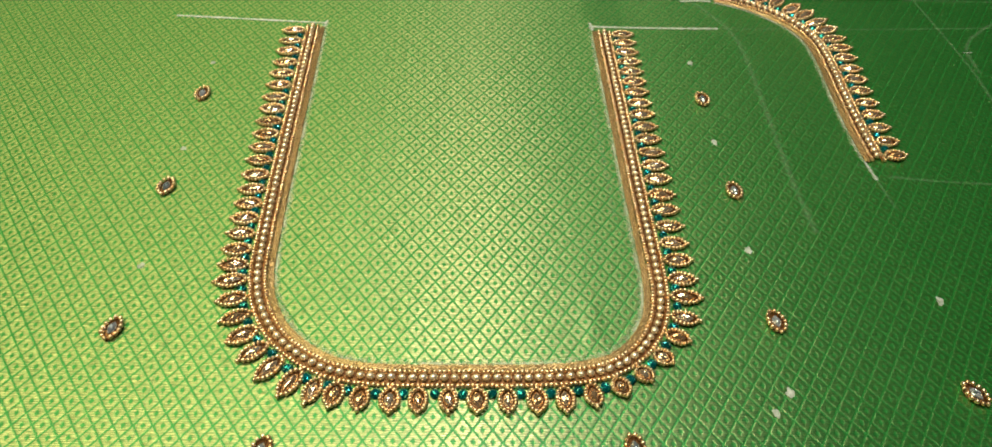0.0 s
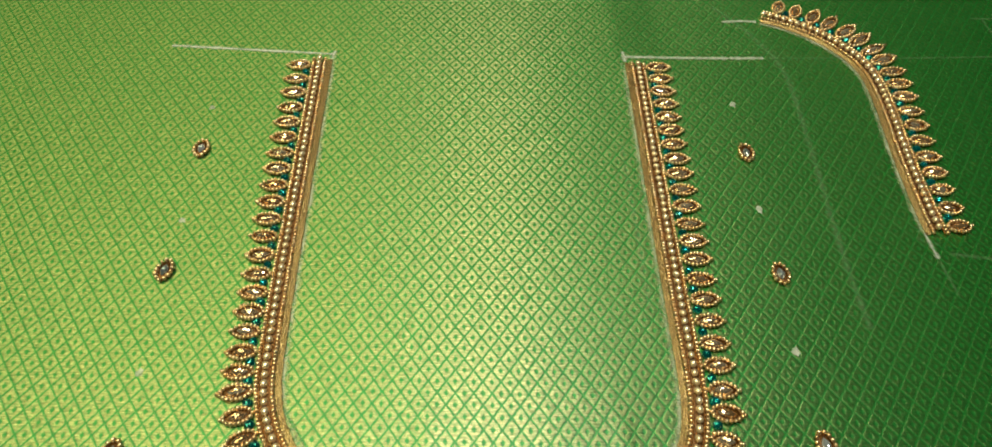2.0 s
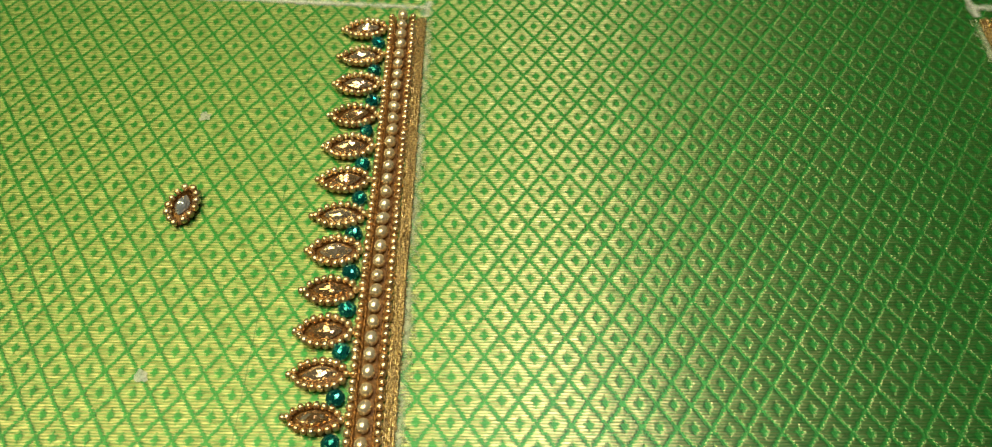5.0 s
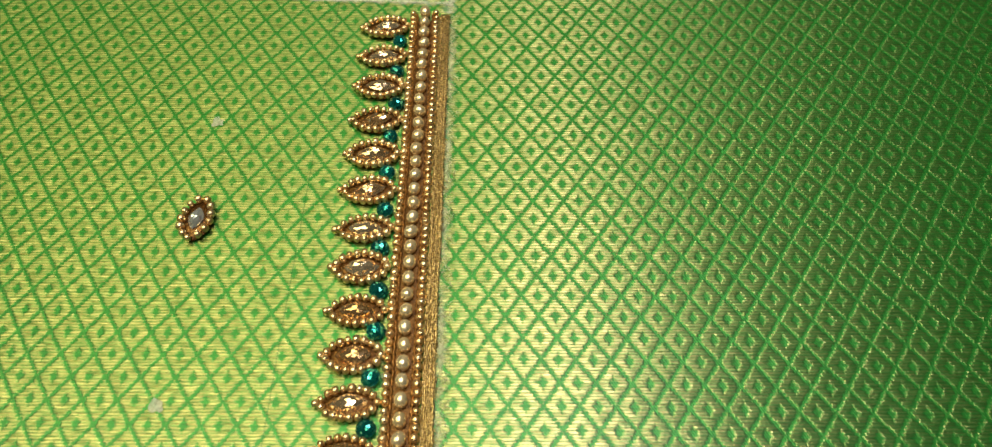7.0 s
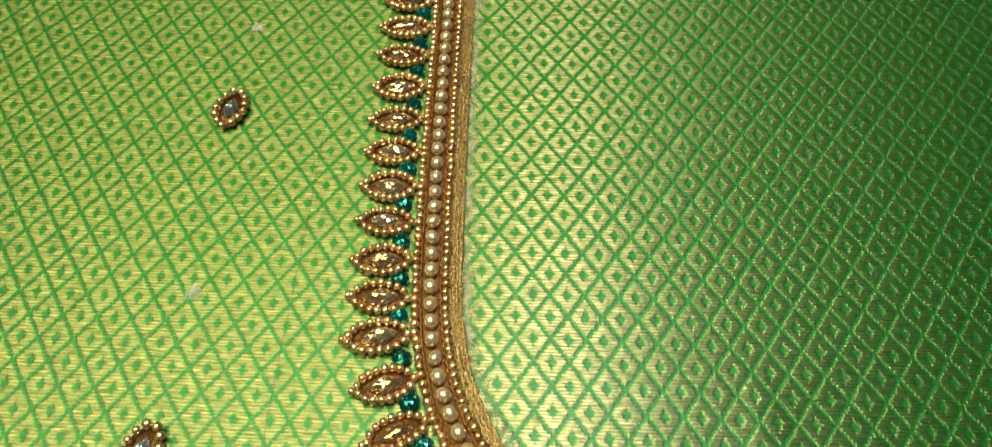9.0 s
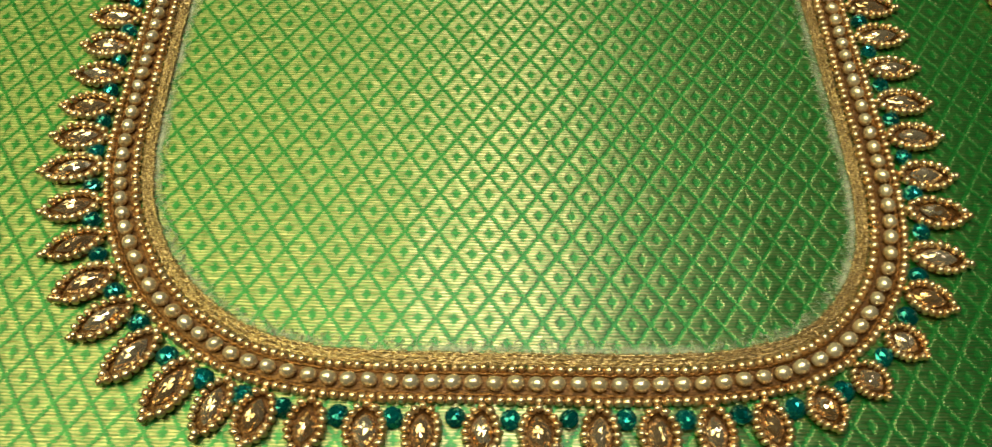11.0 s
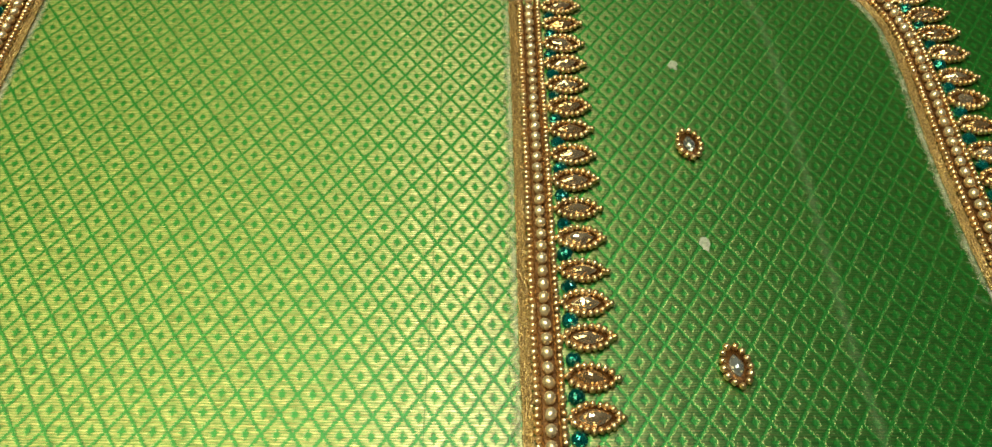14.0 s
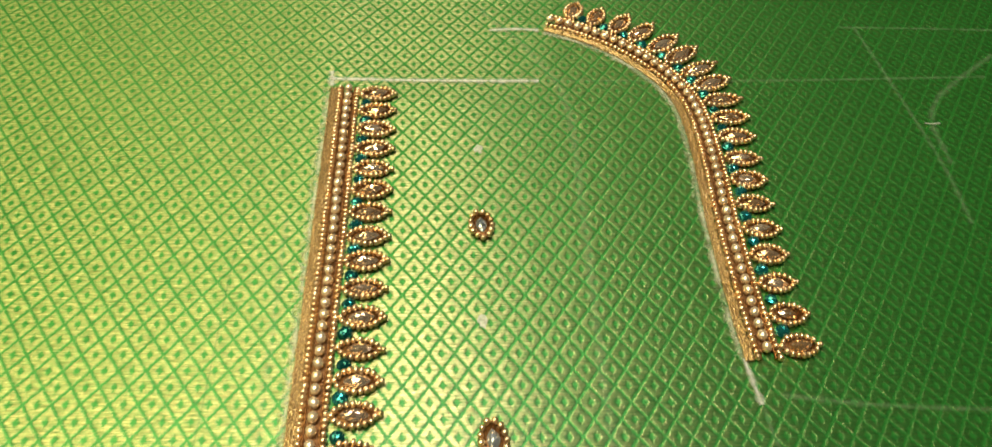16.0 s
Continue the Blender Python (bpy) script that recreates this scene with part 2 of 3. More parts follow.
def ribbon(name, curve, width, height, material, parent=None, label="", rough_edge=0.0):
    """A low domed strip along a curve, with UV 'across' from side to side."""
    verts, faces, n = [], [], 7
    for i, (p, d) in enumerate(curve):
        side = Vector((-d.y, d.x))
        w = width * (1 + rough_edge * (noise.noise(Vector((p.x * 400, p.y * 400, 3)))))
        for k in range(n):
            u = k / (n - 1) * 2 - 1
            q = p + side * (u * w / 2)
            verts.append((q.x, q.y, 0.0002 + height * (1 - u * u) ** 0.5))
    for i in range(len(curve) - 1):
        for k in range(n - 1):
            a = i * n + k
            faces.append((a, a + n, a + n + 1, a + 1))
    ob = mesh_object(name, verts, faces, material, parent, label)
    uv = ob.data.uv_layers.new(name="across")
    flat = np.empty(len(ob.data.loops), dtype=np.int32)
    ob.data.loops.foreach_get("vertex_index", flat)
    uv.data.foreach_set("uv", np.column_stack((flat // n * 0.01, flat % n / (n - 1))).astype(np.float32).ravel())
    return ob


def cord(name, curve, radius, z, parent, phase, material):
    """A two-ply twisted thread laid along a curve."""
    verts, faces, n = [], [], 8
    for i, (p, d) in enumerate(curve):
        side = Vector((-d.y, d.x))
        wob = 0.00022 * noise.noise(Vector((p.x * 330, p.y * 330, phase * 7)))
        for k in range(n):
            a = 2 * math.pi * k / n
            r = radius * (1 + 0.34 * math.cos(2 * a - i * 0.9 + phase))
            q = p + side * (r * math.cos(a) + wob)
            verts.append((q.x, q.y, z + r * math.sin(a)))
    for i in range(len(curve) - 1):
        for k in range(n):
            a, b = i * n + k, i * n + (k + 1) % n
            faces.append((a, b, b + n, a + n))
    return mesh_object(name, verts, faces, material, parent)


def fibres(name, curve, per_mm, offsets, lengths, lean, z, radius, material, parent):
    """Many short loose threads lying across a curve: three-sided needles, bent in the middle, in one mesh."""
    total = len(curve) * (curve[1][0] - curve[0][0]).length / MM
    verts, faces = [], []
    for _ in range(int(total * per_mm)):
        p, d = random.choice(curve)
        side = Vector((-d.y, d.x))
        c = p + side * random.uniform(*offsets)
        a = math.radians(random.gauss(lean, 22)) * random.choice((1, -1))
        way = d * math.cos(a) + side * math.sin(a)
        cross = Vector((-way.y, way.x))
        half, lift = random.uniform(*lengths) / 2, z + random.uniform(0, 0.25 * MM)
        at = len(verts)
        for f, h, r in ((-1, -0.20 * MM, 0.4), (0, 0.10 * MM, 1.0), (1, -0.20 * MM, 0.4)):
            q = c + way * (f * half) + cross * (random.gauss(0, 0.08) * half)
            for b in range(3):
                t = 2 * math.pi * b / 3 + math.pi / 2
                o = cross * (math.cos(t) * radius * r)
                verts.append((q.x + o.x, q.y + o.y, max(0.0003, lift + h + math.sin(t) * radius * r)))
        for k in (0, 3):
            for b in range(3):
                i, j = at + k + b, at + k + (b + 1) % 3
                faces.append((i, j, j + 3, i + 3))
    return tagged(mesh_object(name, verts, faces, material, parent), kind="stuff")


def along(p, d, z, jitter=0.0, scale=1.0):
    """The pose of a bead threaded along d."""
    turn = math.degrees(math.atan2(d.y, d.x))
    return (Matrix.Translation((p.x + random.gauss(0, jitter), p.y + random.gauss(0, jitter), z))
            @ pose(0, 0, 0, 0, 90 + random.gauss(0, 14), turn + random.gauss(0, 15)) @ Matrix.Scale(scale, 4))


# ---- shared bead and stone meshes ----
def seed_profile(r, hole, half):
    return [(hole, -half * 0.7), (hole * 1.5, -half), (r * 0.72, -half * 0.95), (r * 0.95, -half * 0.55), (r, 0),
            (r * 0.95, half * 0.55), (r * 0.72, half * 0.95), (hole * 1.5, half), (hole, half * 0.7)]


SEED = mesh_of("bead", lathe(seed_profile(0.86 * MM, 0.22 * MM, 0.70 * MM), 12), BEAD)
PEARL_MESH = mesh_of("pearl", lathe([(0.3 * MM, -1.48 * MM)] + [(1.34 * MM * math.cos(a) ** 0.8, 1.52 * MM * math.sin(a)) for a in [math.radians(-70 + 17.5 * k) for k in range(9)]] + [(0.3 * MM, 1.48 * MM)], 18), PEARL)


def marquise(length, width, height):
    """A cut marquise: girdle, crown facets and a flat table."""
    bm = bmesh.new()
    n = 12

    def ring(scale, z, turn=0.0):
        out = []
        for i in range(n):
            a = 2 * math.pi * (i + turn) / n
            s, c = math.sin(a), math.cos(a)
            out.append(bm.verts.new((length / 2 * scale * c * (0.86 + 0.14 * abs(c) ** 6), width / 2 * scale * s * (1 - 0.25 * c * c), z)))
        return out

    rings = [ring(1.0, 0), ring(1.0, height * 0.3), ring(0.72, height * 0.72, 0.5), ring(0.40, height)]
    for v in rings[2] + rings[3]:
        v.co.z += random.uniform(-0.10, 0.10) * height
    for lo, hi in zip(rings, rings[1:]):
        for i in range(n):
            j = (i + 1) % n
            bm.faces.new((lo[i], lo[j], hi[j]))
            bm.faces.new((lo[i], hi[j], hi[i]))
    crown = bm.verts.new((0, 0, height * 1.04))
    for i in range(n):
        bm.faces.new((rings[-1][i], rings[-1][(i + 1) % n], crown))
    bmesh.ops.recalc_face_normals(bm, faces=bm.faces)
    return bm


def round_stone(radius, height):
    bm = bmesh.new()
    n = 10
    rings = []
    for scale, z, turn in ((0.92, 0, 0), (1.0, height * 0.35, 0), (0.78, height * 0.75, 0.5), (0.45, height, 0)):
        rings.append([bm.verts.new((radius * scale * math.cos(2 * math.pi * (i + turn) / n), radius * scale * math.sin(2 * math.pi * (i + turn) / n), z)) for i in range(n)])
    for v in rings[2] + rings[3]:
        v.co.z += random.uniform(-0.09, 0.09) * height
    for lo, hi in zip(rings, rings[1:]):
        for i in range(n):
            j = (i + 1) % n
            bm.faces.new((lo[i], lo[j], hi[j]))
            bm.faces.new((lo[i], hi[j], hi[i]))
    crown = bm.verts.new((0, 0, height * 1.08))
    for i in range(n):
        bm.faces.new((rings[-1][i], rings[-1][(i + 1) % n], crown))
    bmesh.ops.recalc_face_normals(bm, faces=bm.faces)
    return bm


# ---- unseen room shell added round the cloth, kept dim for the reflections ----
def slab(name, x0, y0, z0, x1, y1, z1, label):
    bm = bmesh.new()
    bmesh.ops.create_cube(bm, size=1.0)
    for v in bm.verts:
        v.co = (x0 + (v.co.x + 0.5) * (x1 - x0), y0 + (v.co.y + 0.5) * (y1 - y0), z0 + (v.co.z + 0.5) * (z1 - z0))
    return tagged(part(name, bm, WALL, None, label, False), kind="structure", category="wall")


slab("floor", -2.1, -2.1, -0.9, 2.1, 2.1, -0.8, "unseen plain floor added to close the dim room")
slab("ceiling", -2.1, -2.1, 1.8, 2.1, 2.1, 1.9, "unseen plain ceiling added to close the dim room")
slab("wall_west", -2.2, -2.1, -0.8, -2.1, 2.1, 1.8, "unseen plain wall added to keep reflections dim")
slab("wall_east", 2.1, -2.1, -0.8, 2.2, 2.1, 1.8, "unseen plain wall added to keep reflections dim")
slab("wall_south", -2.1, -2.2, -0.8, 2.1, -2.1, 1.8, "unseen plain wall added to keep reflections dim")
slab("wall_north", -2.1, 2.1, -0.8, 2.1, 2.2, 1.8, "unseen plain wall added to keep reflections dim")


# ---- the cloth ----
def build_cloth():
    nx, ny = 480, 400
    xs, ys = np.linspace(-0.62, 0.68, nx), np.linspace(-0.52, 0.58, ny)
    verts, faces = [], []
    for y in ys:
        for x in xs:
            z = 0.00025 * noise.noise(Vector((x * 9, y * 9, 0))) - 0.00022
            # two soft creases near the foot of the neck
            for cx in (-0.0150, 0.0530):
                if -0.225 < y < -0.19:
                    z += 0.0002 * math.exp(-((x - cx) / 0.003) ** 2) * math.sin((y + 0.225) / 0.035 * math.pi)
            # a pressed fold runs up from the neck's corner; beyond it the cloth dips
            if y > -0.01 and 0.07 < x < 0.15:
                dip = min(1.0, (y + 0.01) / 0.02) * min(1.0, (x - 0.07) / 0.022) * min(1.0, (0.15 - x) / 0.05)
                z -= 0.0010 * dip
            verts.append((x, y, min(z, 0.0)))
    for j in range(ny - 1):
        for i in range(nx - 1):
            a = j * nx + i
            faces.append((a, a + 1, a + nx + 1, a + nx))
    ob = mesh_object("cloth", verts, faces, BROCADE)
    uv = ob.data.uv_layers.new(name="weave")
    flat = np.empty(len(ob.data.loops), dtype=np.int32)
    ob.data.loops.foreach_get("vertex_index", flat)
    co = np.array(verts, dtype=np.float32)
    uv.data.foreach_set("uv", co[flat, :2].ravel())
    mod = ob.modifiers.new("thickness", "SOLIDIFY")
    mod.thickness, mod.offset = 0.0006, -1
    return tagged(ob, "green silk brocade cloth with a gold diamond weave, stretched flat", "cloth", kind="structure")


build_cloth()

# ---- beaded borders ----
NECK = [(-79.6, -4.2), (-78.9, -40), (-78.3, -80), (-77.6, -120), (-76.9, -150), (-76.0, -175), (-74.8, -187), (-71.5, -199.4),
        (-65.0, -211.3), (-57.4, -219.5), (-48.0, -226.1), (-38.5, -229.9), (-24.0, -232.1), (1.0, -232.4), (33.0, -232.2),
        (50.0, -230.4), (60.5, -227.0), (68.5, -221.2), (74.6, -213.5), (78.6, -204.8), (80.8, -192.8), (81.2, -178), (80.8, -155),
        (80.4, -120), (80.1, -80), (79.8, -40), (79.5, -4.6)]
ARM = [(150.8, 35.0), (159.5, 31.2), (170.9, 24.2), (179.0, 17.3), (186.1, 9.2), (191.8, 0.2), (195.4, -9.8), (196.7, -20),
       (196.8, -32), (196.4, -45), (195.5, -60), (194.9, -78), (194.7, -97), (195.2, -113)]


def bead_row(name, curve, pitch, me, z, jitter, parent_label, category, group, piece, sizes=(0.88, 1.10)):
    """A line of beads; past 300 the rest are one joined piece."""
    row = new(name)
    tagged(row, parent_label, category, group)
    spots = respaced(curve, pitch)
    many = len(spots) > 300
    kept = spots if not many else [s for i, s in enumerate(spots) if (i % 6) != 5][:300]
    keep = {id(s) for s in kept}
    rest = []
    for s in spots:
        m = along(*s, z, jitter, random.uniform(*sizes))
        if id(s) in keep:
            place(piece, me, row, m)
        else:
            rest.append(m)
    if rest:
        bm = bmesh.new()
        for m in rest:
            at = len(bm.verts)
            bm.from_mesh(me)
            bm.verts.ensure_lookup_table()
            for v in bm.verts[at:]:
                v.co = m @ v.co
        tagged(part(piece + "_rest", bm, me.materials[0], row), kind="stuff")
    return row


def border(curve_points, out, where, group):
    """The band of cords, beads and pearls along a cut line. out: +1 where the leaves lie to the left of its way."""
    fine = spline(curve_points, 0.25 * MM)
    coarse = fine[::3]
    tagged(ribbon("thread_backing", coarse[3:-3], 6.6 * MM, 0.5 * MM, BACKING), f"brown-gold thread ground under the beads of the {where}", "embroidery", group)
    bead_row("pearl_row", fine, 3.68 * MM, PEARL_MESH, 1.65 * MM, 0.06 * MM, f"single line of champagne-gold pearls along the {where}", "pearls", group, "pearl", (0.95, 1.03))
    bead_row("bead_row", beside(fine, out * 2.95 * MM), 1.72 * MM, SEED, 1.05 * MM, 0.07 * MM, f"outer line of antique-gold seed beads on the {where}", "beads", group, "bead")
    bead_row("bead_row", beside(fine, -out * 2.85 * MM), 1.72 * MM, SEED, 1.05 * MM, 0.07 * MM, f"inner line of antique-gold seed beads on the {where}", "beads", group, "bead")
    for off in (1.98, -1.98):
        tagged(cord("couching_thread", beside(fine, off * MM), 0.30 * MM, 0.70 * MM, None, off, COPPER), f"copper-gold couching thread beside the pearls of the {where}", "thread", group)
    cords = tagged(new("zari_cord"), f"twisted gold zari cords couched along the {where}", "cord", group)
    for k, off in enumerate((3.85, 4.25, 4.65, 5.05, 5.45, 5.85)):
        cord("strand", beside(fine, -out * off * MM), (0.28 if k % 2 else 0.24) * MM, (0.36 + 0.07 * (k % 2)) * MM, cords, k * 1.7, ZARI)
    inner = sorted((-out * 3.7 * MM, -out * 6.3 * MM))
    fibres("loose_thread", fine, 7.0, inner, (0.9 * MM, 2.2 * MM), 28, 0.62 * MM, 0.075 * MM, ZARI, cords)
    outline = tagged(ribbon("chalk_outline", respaced(beside(coarse, -out * 6.8 * MM), 0.75 * MM), 2.6 * MM, 0.015 * MM, CHALK_BAND, rough_edge=0.6), f"fuzzy white chalk outline inside the {where}", "chalk line", group)
    edge = sorted((-out * 6.0 * MM, -out * 8.6 * MM))
    fibres("chalky_fibre", fine, 4.0, edge, (0.6 * MM, 1.7 * MM), 55, 0.12 * MM, 0.06 * MM, CHALK_DUST, outline)
    return fine


neck = border(NECK, -1, "neckline border", "neckline embroidery")
arm = border(ARM, 1, "armhole border", "armhole embroidery")


# ---- leaf motifs ----
def leaf_outline(length, width, pitch, point=1.12):
    """Spots and ways along a pointed oval that runs from x = 0 to x = length."""
    pts = []
    for k in range(241):
        a = 2 * math.pi * k / 240
        c, s = math.cos(a), math.sin(a)
        pts.append(Vector((length / 2 - length / 2 * c, -width / 2 * math.copysign(abs(s) ** point, s))))
    total = sum((b - a).length for a, b in zip(pts, pts[1:]))
    count = round(total / pitch)
    return respaced([(p, None) for p in pts], total / count)[:count]


def leaf_motif(label, category, length, width, stone_material, tip=True, point=1.12, pitch=1.70 * MM, cut=(0.62, 0.56)):
    base = tagged(new("leaf_motif"), label, category)
    bm = bmesh.new()
    rim = []
    top = []
    for k in range(28):
        a = 2 * math.pi * k / 28
        c, s = math.cos(a), math.sin(a)
        x, y = length / 2 - length / 2 * c * 0.96, -width / 2 * math.copysign(abs(s) ** point, s) * 0.98
        rim.append(bm.verts.new((x, y, 0.0)))
        top.append(bm.verts.new((length / 2 + (x - length / 2) * 0.86, y * 0.84, 0.55 * MM)))
    for k in range(28):
        j = (k + 1) % 28
        bm.faces.new((rim[k], rim[j], top[j], top[k]))
    bm.faces.new(top)
    bmesh.ops.recalc_face_normals(bm, faces=bm.faces)
    part("thread_pad", bm, BACKING, base, "brown-gold thread pad")
    stone = part("stone", marquise(length * cut[0], width * cut[1], 1.5 * MM), stone_material, base, "faceted crystal stone", False)
    stone.location = (length * 0.5, 0, 0.5 * MM)
    for p, d in leaf_outline(length - 1.0 * MM, width - 1.0 * MM, pitch, point):
        place("bead", SEED, base, along(p + Vector((0.5 * MM, 0)), d, 1.05 * MM, 0.06 * MM, random.uniform(0.86, 1.12)))
    if tip:
        place("bead", SEED, base, along(Vector((length + 0.5 * MM, 0)), Vector((1, 0)), 0.95 * MM, 0.05 * MM, 0.95))
    return base


def nearest(curve, p):
    return min(curve, key=lambda s: (s[0] - p).length_squared)


def set_leaves(tips, curve, label, group, templates, skip_stone=()):
    """A leaf from the border to each tip, and a round stone between the feet of neighbours."""
    feet = []
    for i, (x, y) in enumerate(tips):
        tip = Vector((x, y - 0.85)) * MM
        foot, _ = nearest(curve, tip)
        way = (tip - foot).normalized()
        start = foot + way * 3.9 * MM
        length = (tip - start).length - 0.5 * MM
        turn = math.degrees(math.atan2(way.y, way.x)) + random.gauss(0, 2.0)
        source = templates[i % len(templates)]
        leaf = copy_thing(source, pose(start.x, start.y, 0.0003, 0, 0, turn))
        k = length / (13.0 * MM)
        leaf.scale = (k, random.uniform(0.94, 1.05), 1.0)
        for child in leaf.children:
            if child.name.startswith("stone"):
                child.rotation_euler = [radians(random.gauss(0, 6)), radians(random.gauss(0, 6)), radians(random.choice((0, 180)) + random.gauss(0, 4))]
        tagged(leaf, label, "beaded leaf", group)
        feet.append((foot, way))
    for (a, wa), (b, wb) in zip(feet, feet[1:]):
        way = (wa + wb).normalized()
        p = nearest(curve, (a + b) / 2)[0] + way * (6.1 * MM)
        p += Vector((random.gauss(0, 0.2 * MM), random.gauss(0, 0.2 * MM)))
        gem = new("rhinestone", TEAL_MESH)
        gem.matrix_basis = pose(p.x, p.y, 0.0003, random.gauss(0, 9), random.gauss(0, 9), random.uniform(0, 90)) @ Matrix.Scale(random.uniform(0.92, 1.05), 4)
        tagged(gem, "round teal-green faceted stone sewn between two leaves", "rhinestone", group)


TEAL_MESH = mesh_of("rhinestone", round_stone(1.95 * MM, 1.7 * MM), TEAL, False)
LEAF_LABEL = "gold-beaded leaf with champagne crystal"
templates = [leaf_motif(LEAF_LABEL, "beaded leaf", 12.6 * MM, w * MM, CHAMPAGNE) for w in (7.0, 6.6, 7.2, 6.8, 7.1)]

left_tips = [(-95.6 + 0.020 * max(0, s - 70) + 0.008 * s, -s) for s in [7.9 + 10.35 * k - 0.045 * k * k for k in range(20)]]
foot_tips = [(-88.6, -197.8), (-85.5, -207.4), (-80.9, -216.5), (-74.8, -225.0), (-67.6, -232.6), (-58.5, -239.3), (-49.0, -242.6),
             (-40.3, -244.0), (-30.8, -245.2), (-20.2, -246.0), (-10.0, -246.2), (0.3, -246.0), (10.3, -246.0), (20.6, -246.2),
             (30.9, -246.2), (41.1, -245.8), (51.4, -243.8), (62.2, -239.4), (72.1, -233.2), (81.0, -225.2), (88.8, -216.0), (94.4, -206.0)]
right_tips = [(95.8 + 0.008 * s, -s) for s in [7.7 + 8.7 * k + 0.033 * k * k for k in range(21)]]
set_leaves(left_tips + foot_tips + right_tips[::-1], neck, LEAF_LABEL + " on the neckline", "leaves round the neckline", templates)

ARM_TIPS = [(163.0, 47.6), (184.0, 38.9), (199.2, 26.3), (209.8, 9.6), (213.8, -10), (213.2, -32), (211.4, -58), (210.0, -88), (210.4, -108.3)]
tip_line = spline(ARM_TIPS, 0.25 * MM)
arm_tips = [(tip_line[round(i * (len(tip_line) - 1) / 18)][0] / MM)[:] for i in range(19)]
set_leaves(arm_tips, arm, LEAF_LABEL + " on the armhole", "leaves round the armhole", templates)

# ---- scattered motifs ----
buti = leaf_motif("single beaded motif with a clear crystal sewn on plain cloth", "beaded motif", 11.0 * MM, 7.2 * MM, CLEAR, tip=False, point=1.2, pitch=1.92 * MM, cut=(0.50, 0.46))
buti.name = "scattered_motif"
BUTIS = [(-124.6, -66.0, 84), (-124.0, -133.4, 82), (-122.9, -210.0, 80), (-60.0, -259.2, 80), (122.2, -66.0, 96), (123.1, -133.2, 97),
         (122.8, -205.8, 99), (62.1, -258.6, 97), (185.3, -237.5, 118)]
for x, y, turn in BUTIS:
    a = math.radians(turn)
    m = copy_thing(buti, pose((x - 5.5 * math.cos(a)) * MM, (y - 0.8 - 5.5 * math.sin(a)) * MM, 0.0003, 0, 0, turn))
    tagged(m, "single beaded motif with a clear crystal sewn on plain cloth", "beaded motif", "scattered motifs")
for source in (*templates, buti):
    for o in (*source.children_recursive, source):
        bpy.data.objects.remove(o)


# ---- chalk marks and one painted crease ----
def chalk_line(points, width, material, label, rough=0.7):
    return tagged(ribbon("chalk_line", spline(points, 0.8 * MM), width * MM, 0.015 * MM, material, rough_edge=rough), label, "chalk line", "tailor's chalk marks")


chalk_line([(-74, 0.6), (-110, 3.0), (-157, 6.2)], 3.0, CHALK, "white chalk line ruled from the neck corner")
chalk_line([(73, 0.4), (110, -0.1), (144.5, 0.3)], 3.0, CHALK, "white chalk line ruled from the neck corner")
chalk_line([(-72.8, 3.0), (-73.6, 0.0), (-73.6, -4.0)], 3.4, CHALK, "short chalk tick at the neck corner")
chalk_line([(72.8, 4.5), (73.4, 0.0), (73.6, -4.0)], 3.4, CHALK, "short chalk tick at the neck corner")
chalk_line([(144.5, 0.3), (220, 1.5), (308, 5.2)], 1.8, SOFT_CHALK_AND_CREASE, "faded chalk line across the cloth")
chalk_line([(128, 29.6), (138, 30.5), (147, 30.0)], 3.0, CHALK, "white chalk line at the armhole's end")
chalk_line([(125, 43), (143, 15), (152.6, -13), (152.5, -67), (151.3, -127), (152.5, -160)], 4.0, SOFT_CHALK_AND_CREASE, "faded chalk line beside the armhole")
chalk_line([(188.8, -112), (189.4, -118), (190.2, -126)], 2.2, CHALK, "chalk tick below the armhole band")
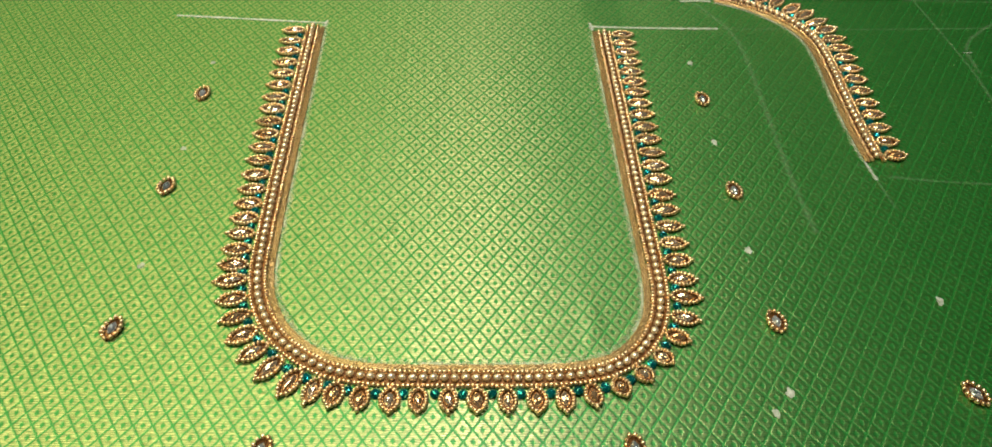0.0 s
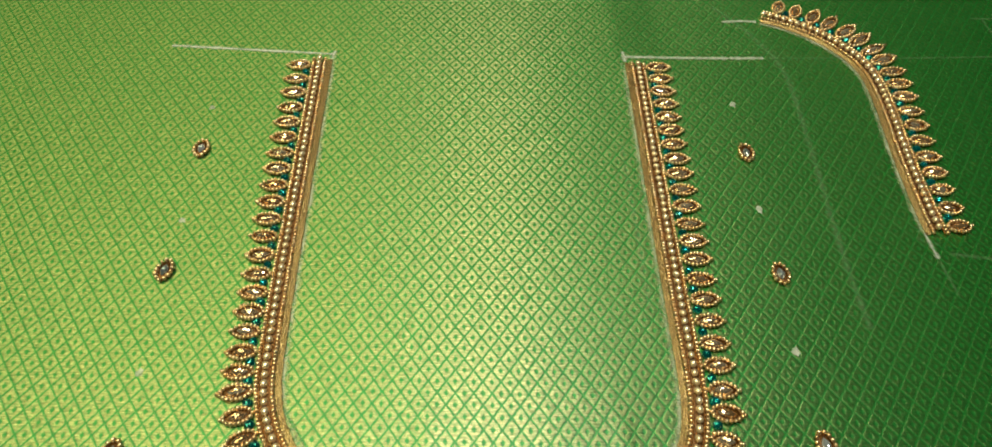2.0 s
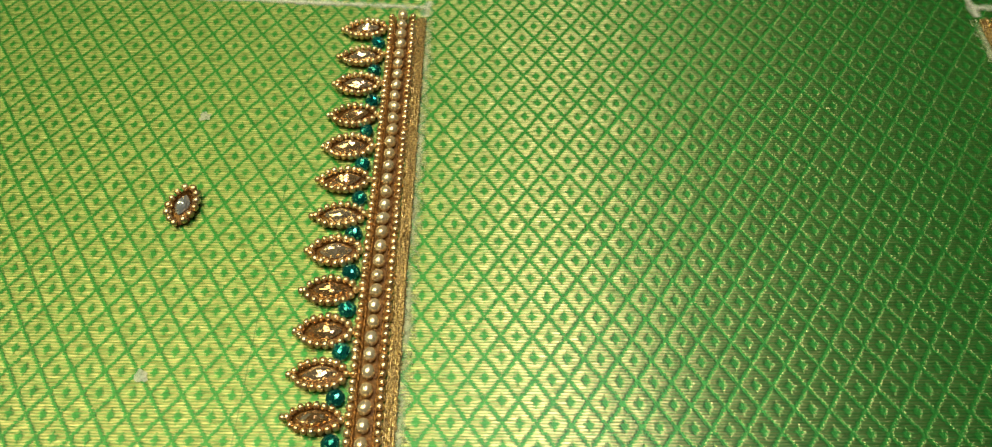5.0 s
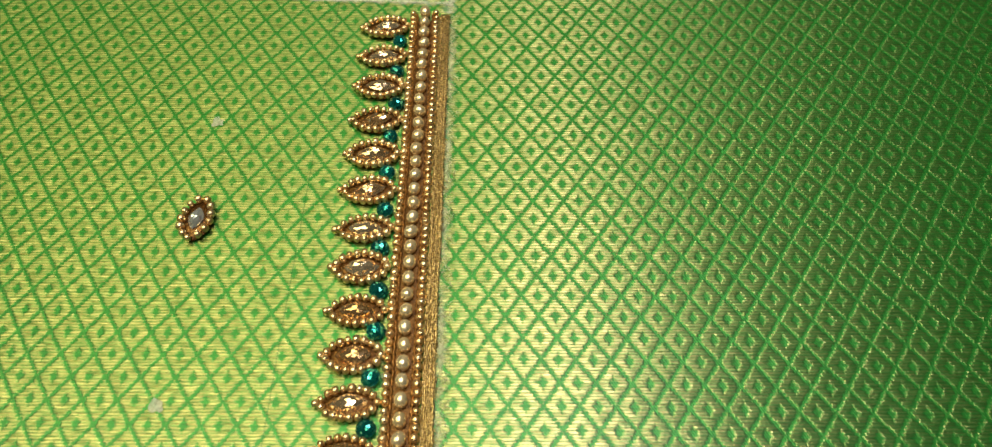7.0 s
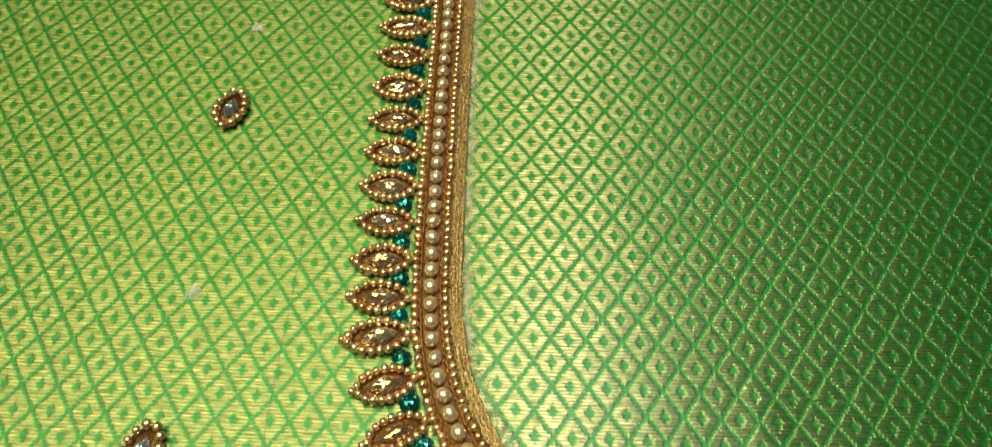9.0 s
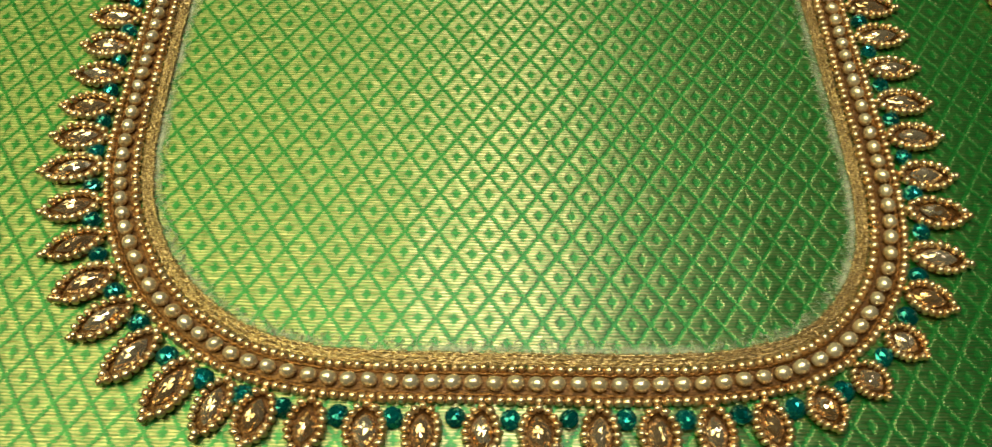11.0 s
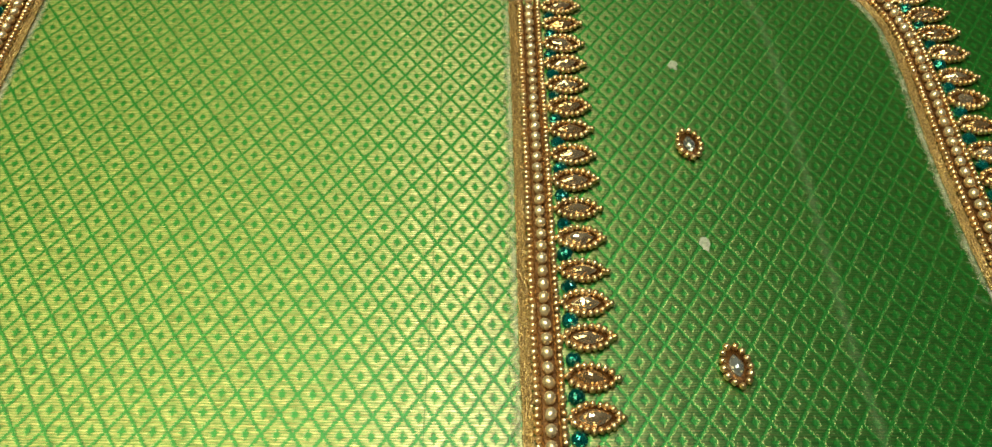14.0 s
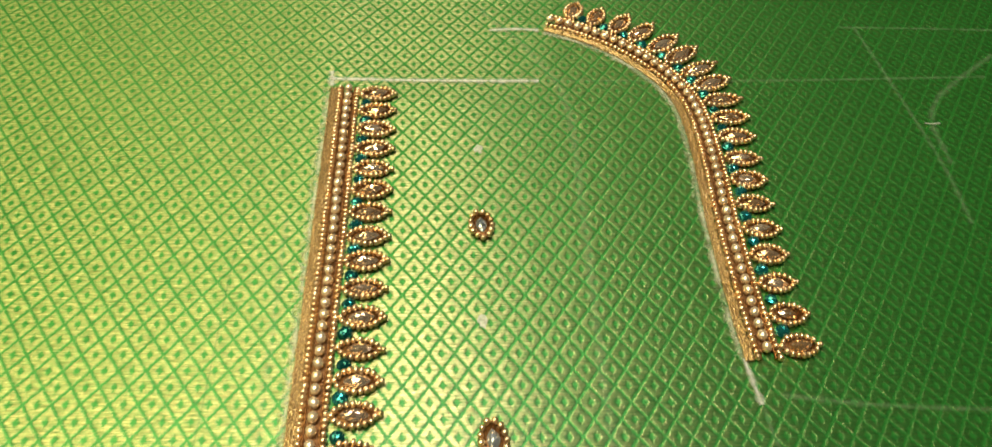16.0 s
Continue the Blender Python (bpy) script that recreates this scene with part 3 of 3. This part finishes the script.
chalk_line([(190.2, -126), (191.0, -134), (192.2, -144)], 2.0, SOFT_CHALK_AND_CREASE, "fading end of a chalk tick")
chalk_line([(184.5, -114.5), (189.6, -118.0), (193, -117.5)], 1.6, SOFT_CHALK_AND_CREASE, "chalk tick below the armhole band")
chalk_line([(196, -123), (222, -126.2), (270, -129)], 2.2, SOFT_CHALK_AND_CREASE, "faded chalk line below the armhole")
chalk_line([(268.5, 34), (271, -5), (272.5, -40), (271, -66)], 2.2, SOFT_CHALK_AND_CREASE, "faded chalk line on plain cloth")
chalk_line([(262, 34.5), (290, 34.5), (330, 34)], 1.8, SOFT_CHALK_AND_CREASE, "faded chalk line on plain cloth")
chalk_line([(275.5, -40), (277.3, -20), (284, -8), (292, -0.5), (317, 19)], 3.0, SOFT_CHALK_AND_CREASE, "faded chalk curve on plain cloth")
# Lighter strip of a second crease inside the neck, painted on in pale colour.
chalk_line([(66.0, -62), (67.6, -110), (68.2, -150)], 3.0, SOFT_CHALK_AND_CREASE, "pale strip painted for a lit crease inside the neckline")
chalk_line([(274.5, -20.4), (277.5, -20.6), (280.5, -20.0)], 0.9, CHALK, "tiny white stitch on plain cloth")


def chalk_dot(x, y, size):
    """A dab of chalk with ragged edge."""
    verts, faces = [(x * MM, y * MM, 0.00035)], []
    for k in range(14):
        a = 2 * math.pi * k / 14
        r = size * MM * random.uniform(0.6, 1.25)
        verts.append((x * MM + r * math.cos(a), y * MM + r * 1.25 * math.sin(a), 0.0002))
    for k in range(14):
        faces.append((0, 1 + k, 1 + (k + 1) % 14))
    ob = mesh_object("chalk_dot", verts, faces, CHALK)
    uv = ob.data.uv_layers.new(name="across")
    flat = np.empty(len(ob.data.loops), dtype=np.int32)
    ob.data.loops.foreach_get("vertex_index", flat)
    uv.data.foreach_set("uv", np.column_stack((flat * 0.0, np.where(flat == 0, 0.5, 0.60))).astype(np.float32).ravel())
    return tagged(ob, "small white dab of tailor's chalk", "chalk dot", "chalk dots")


for x, y in ((-126, -39.4), (-123.2, -108.0), (-121.6, -179.4), (122.2, -34.2), (121.8, -100.0), (121.2, -169.3), (119.8, -237.5), (112.8, -245.6), (190.2, -195.8)):
    chalk_dot(x, y, 1.7 if x > 0 else 1.4)
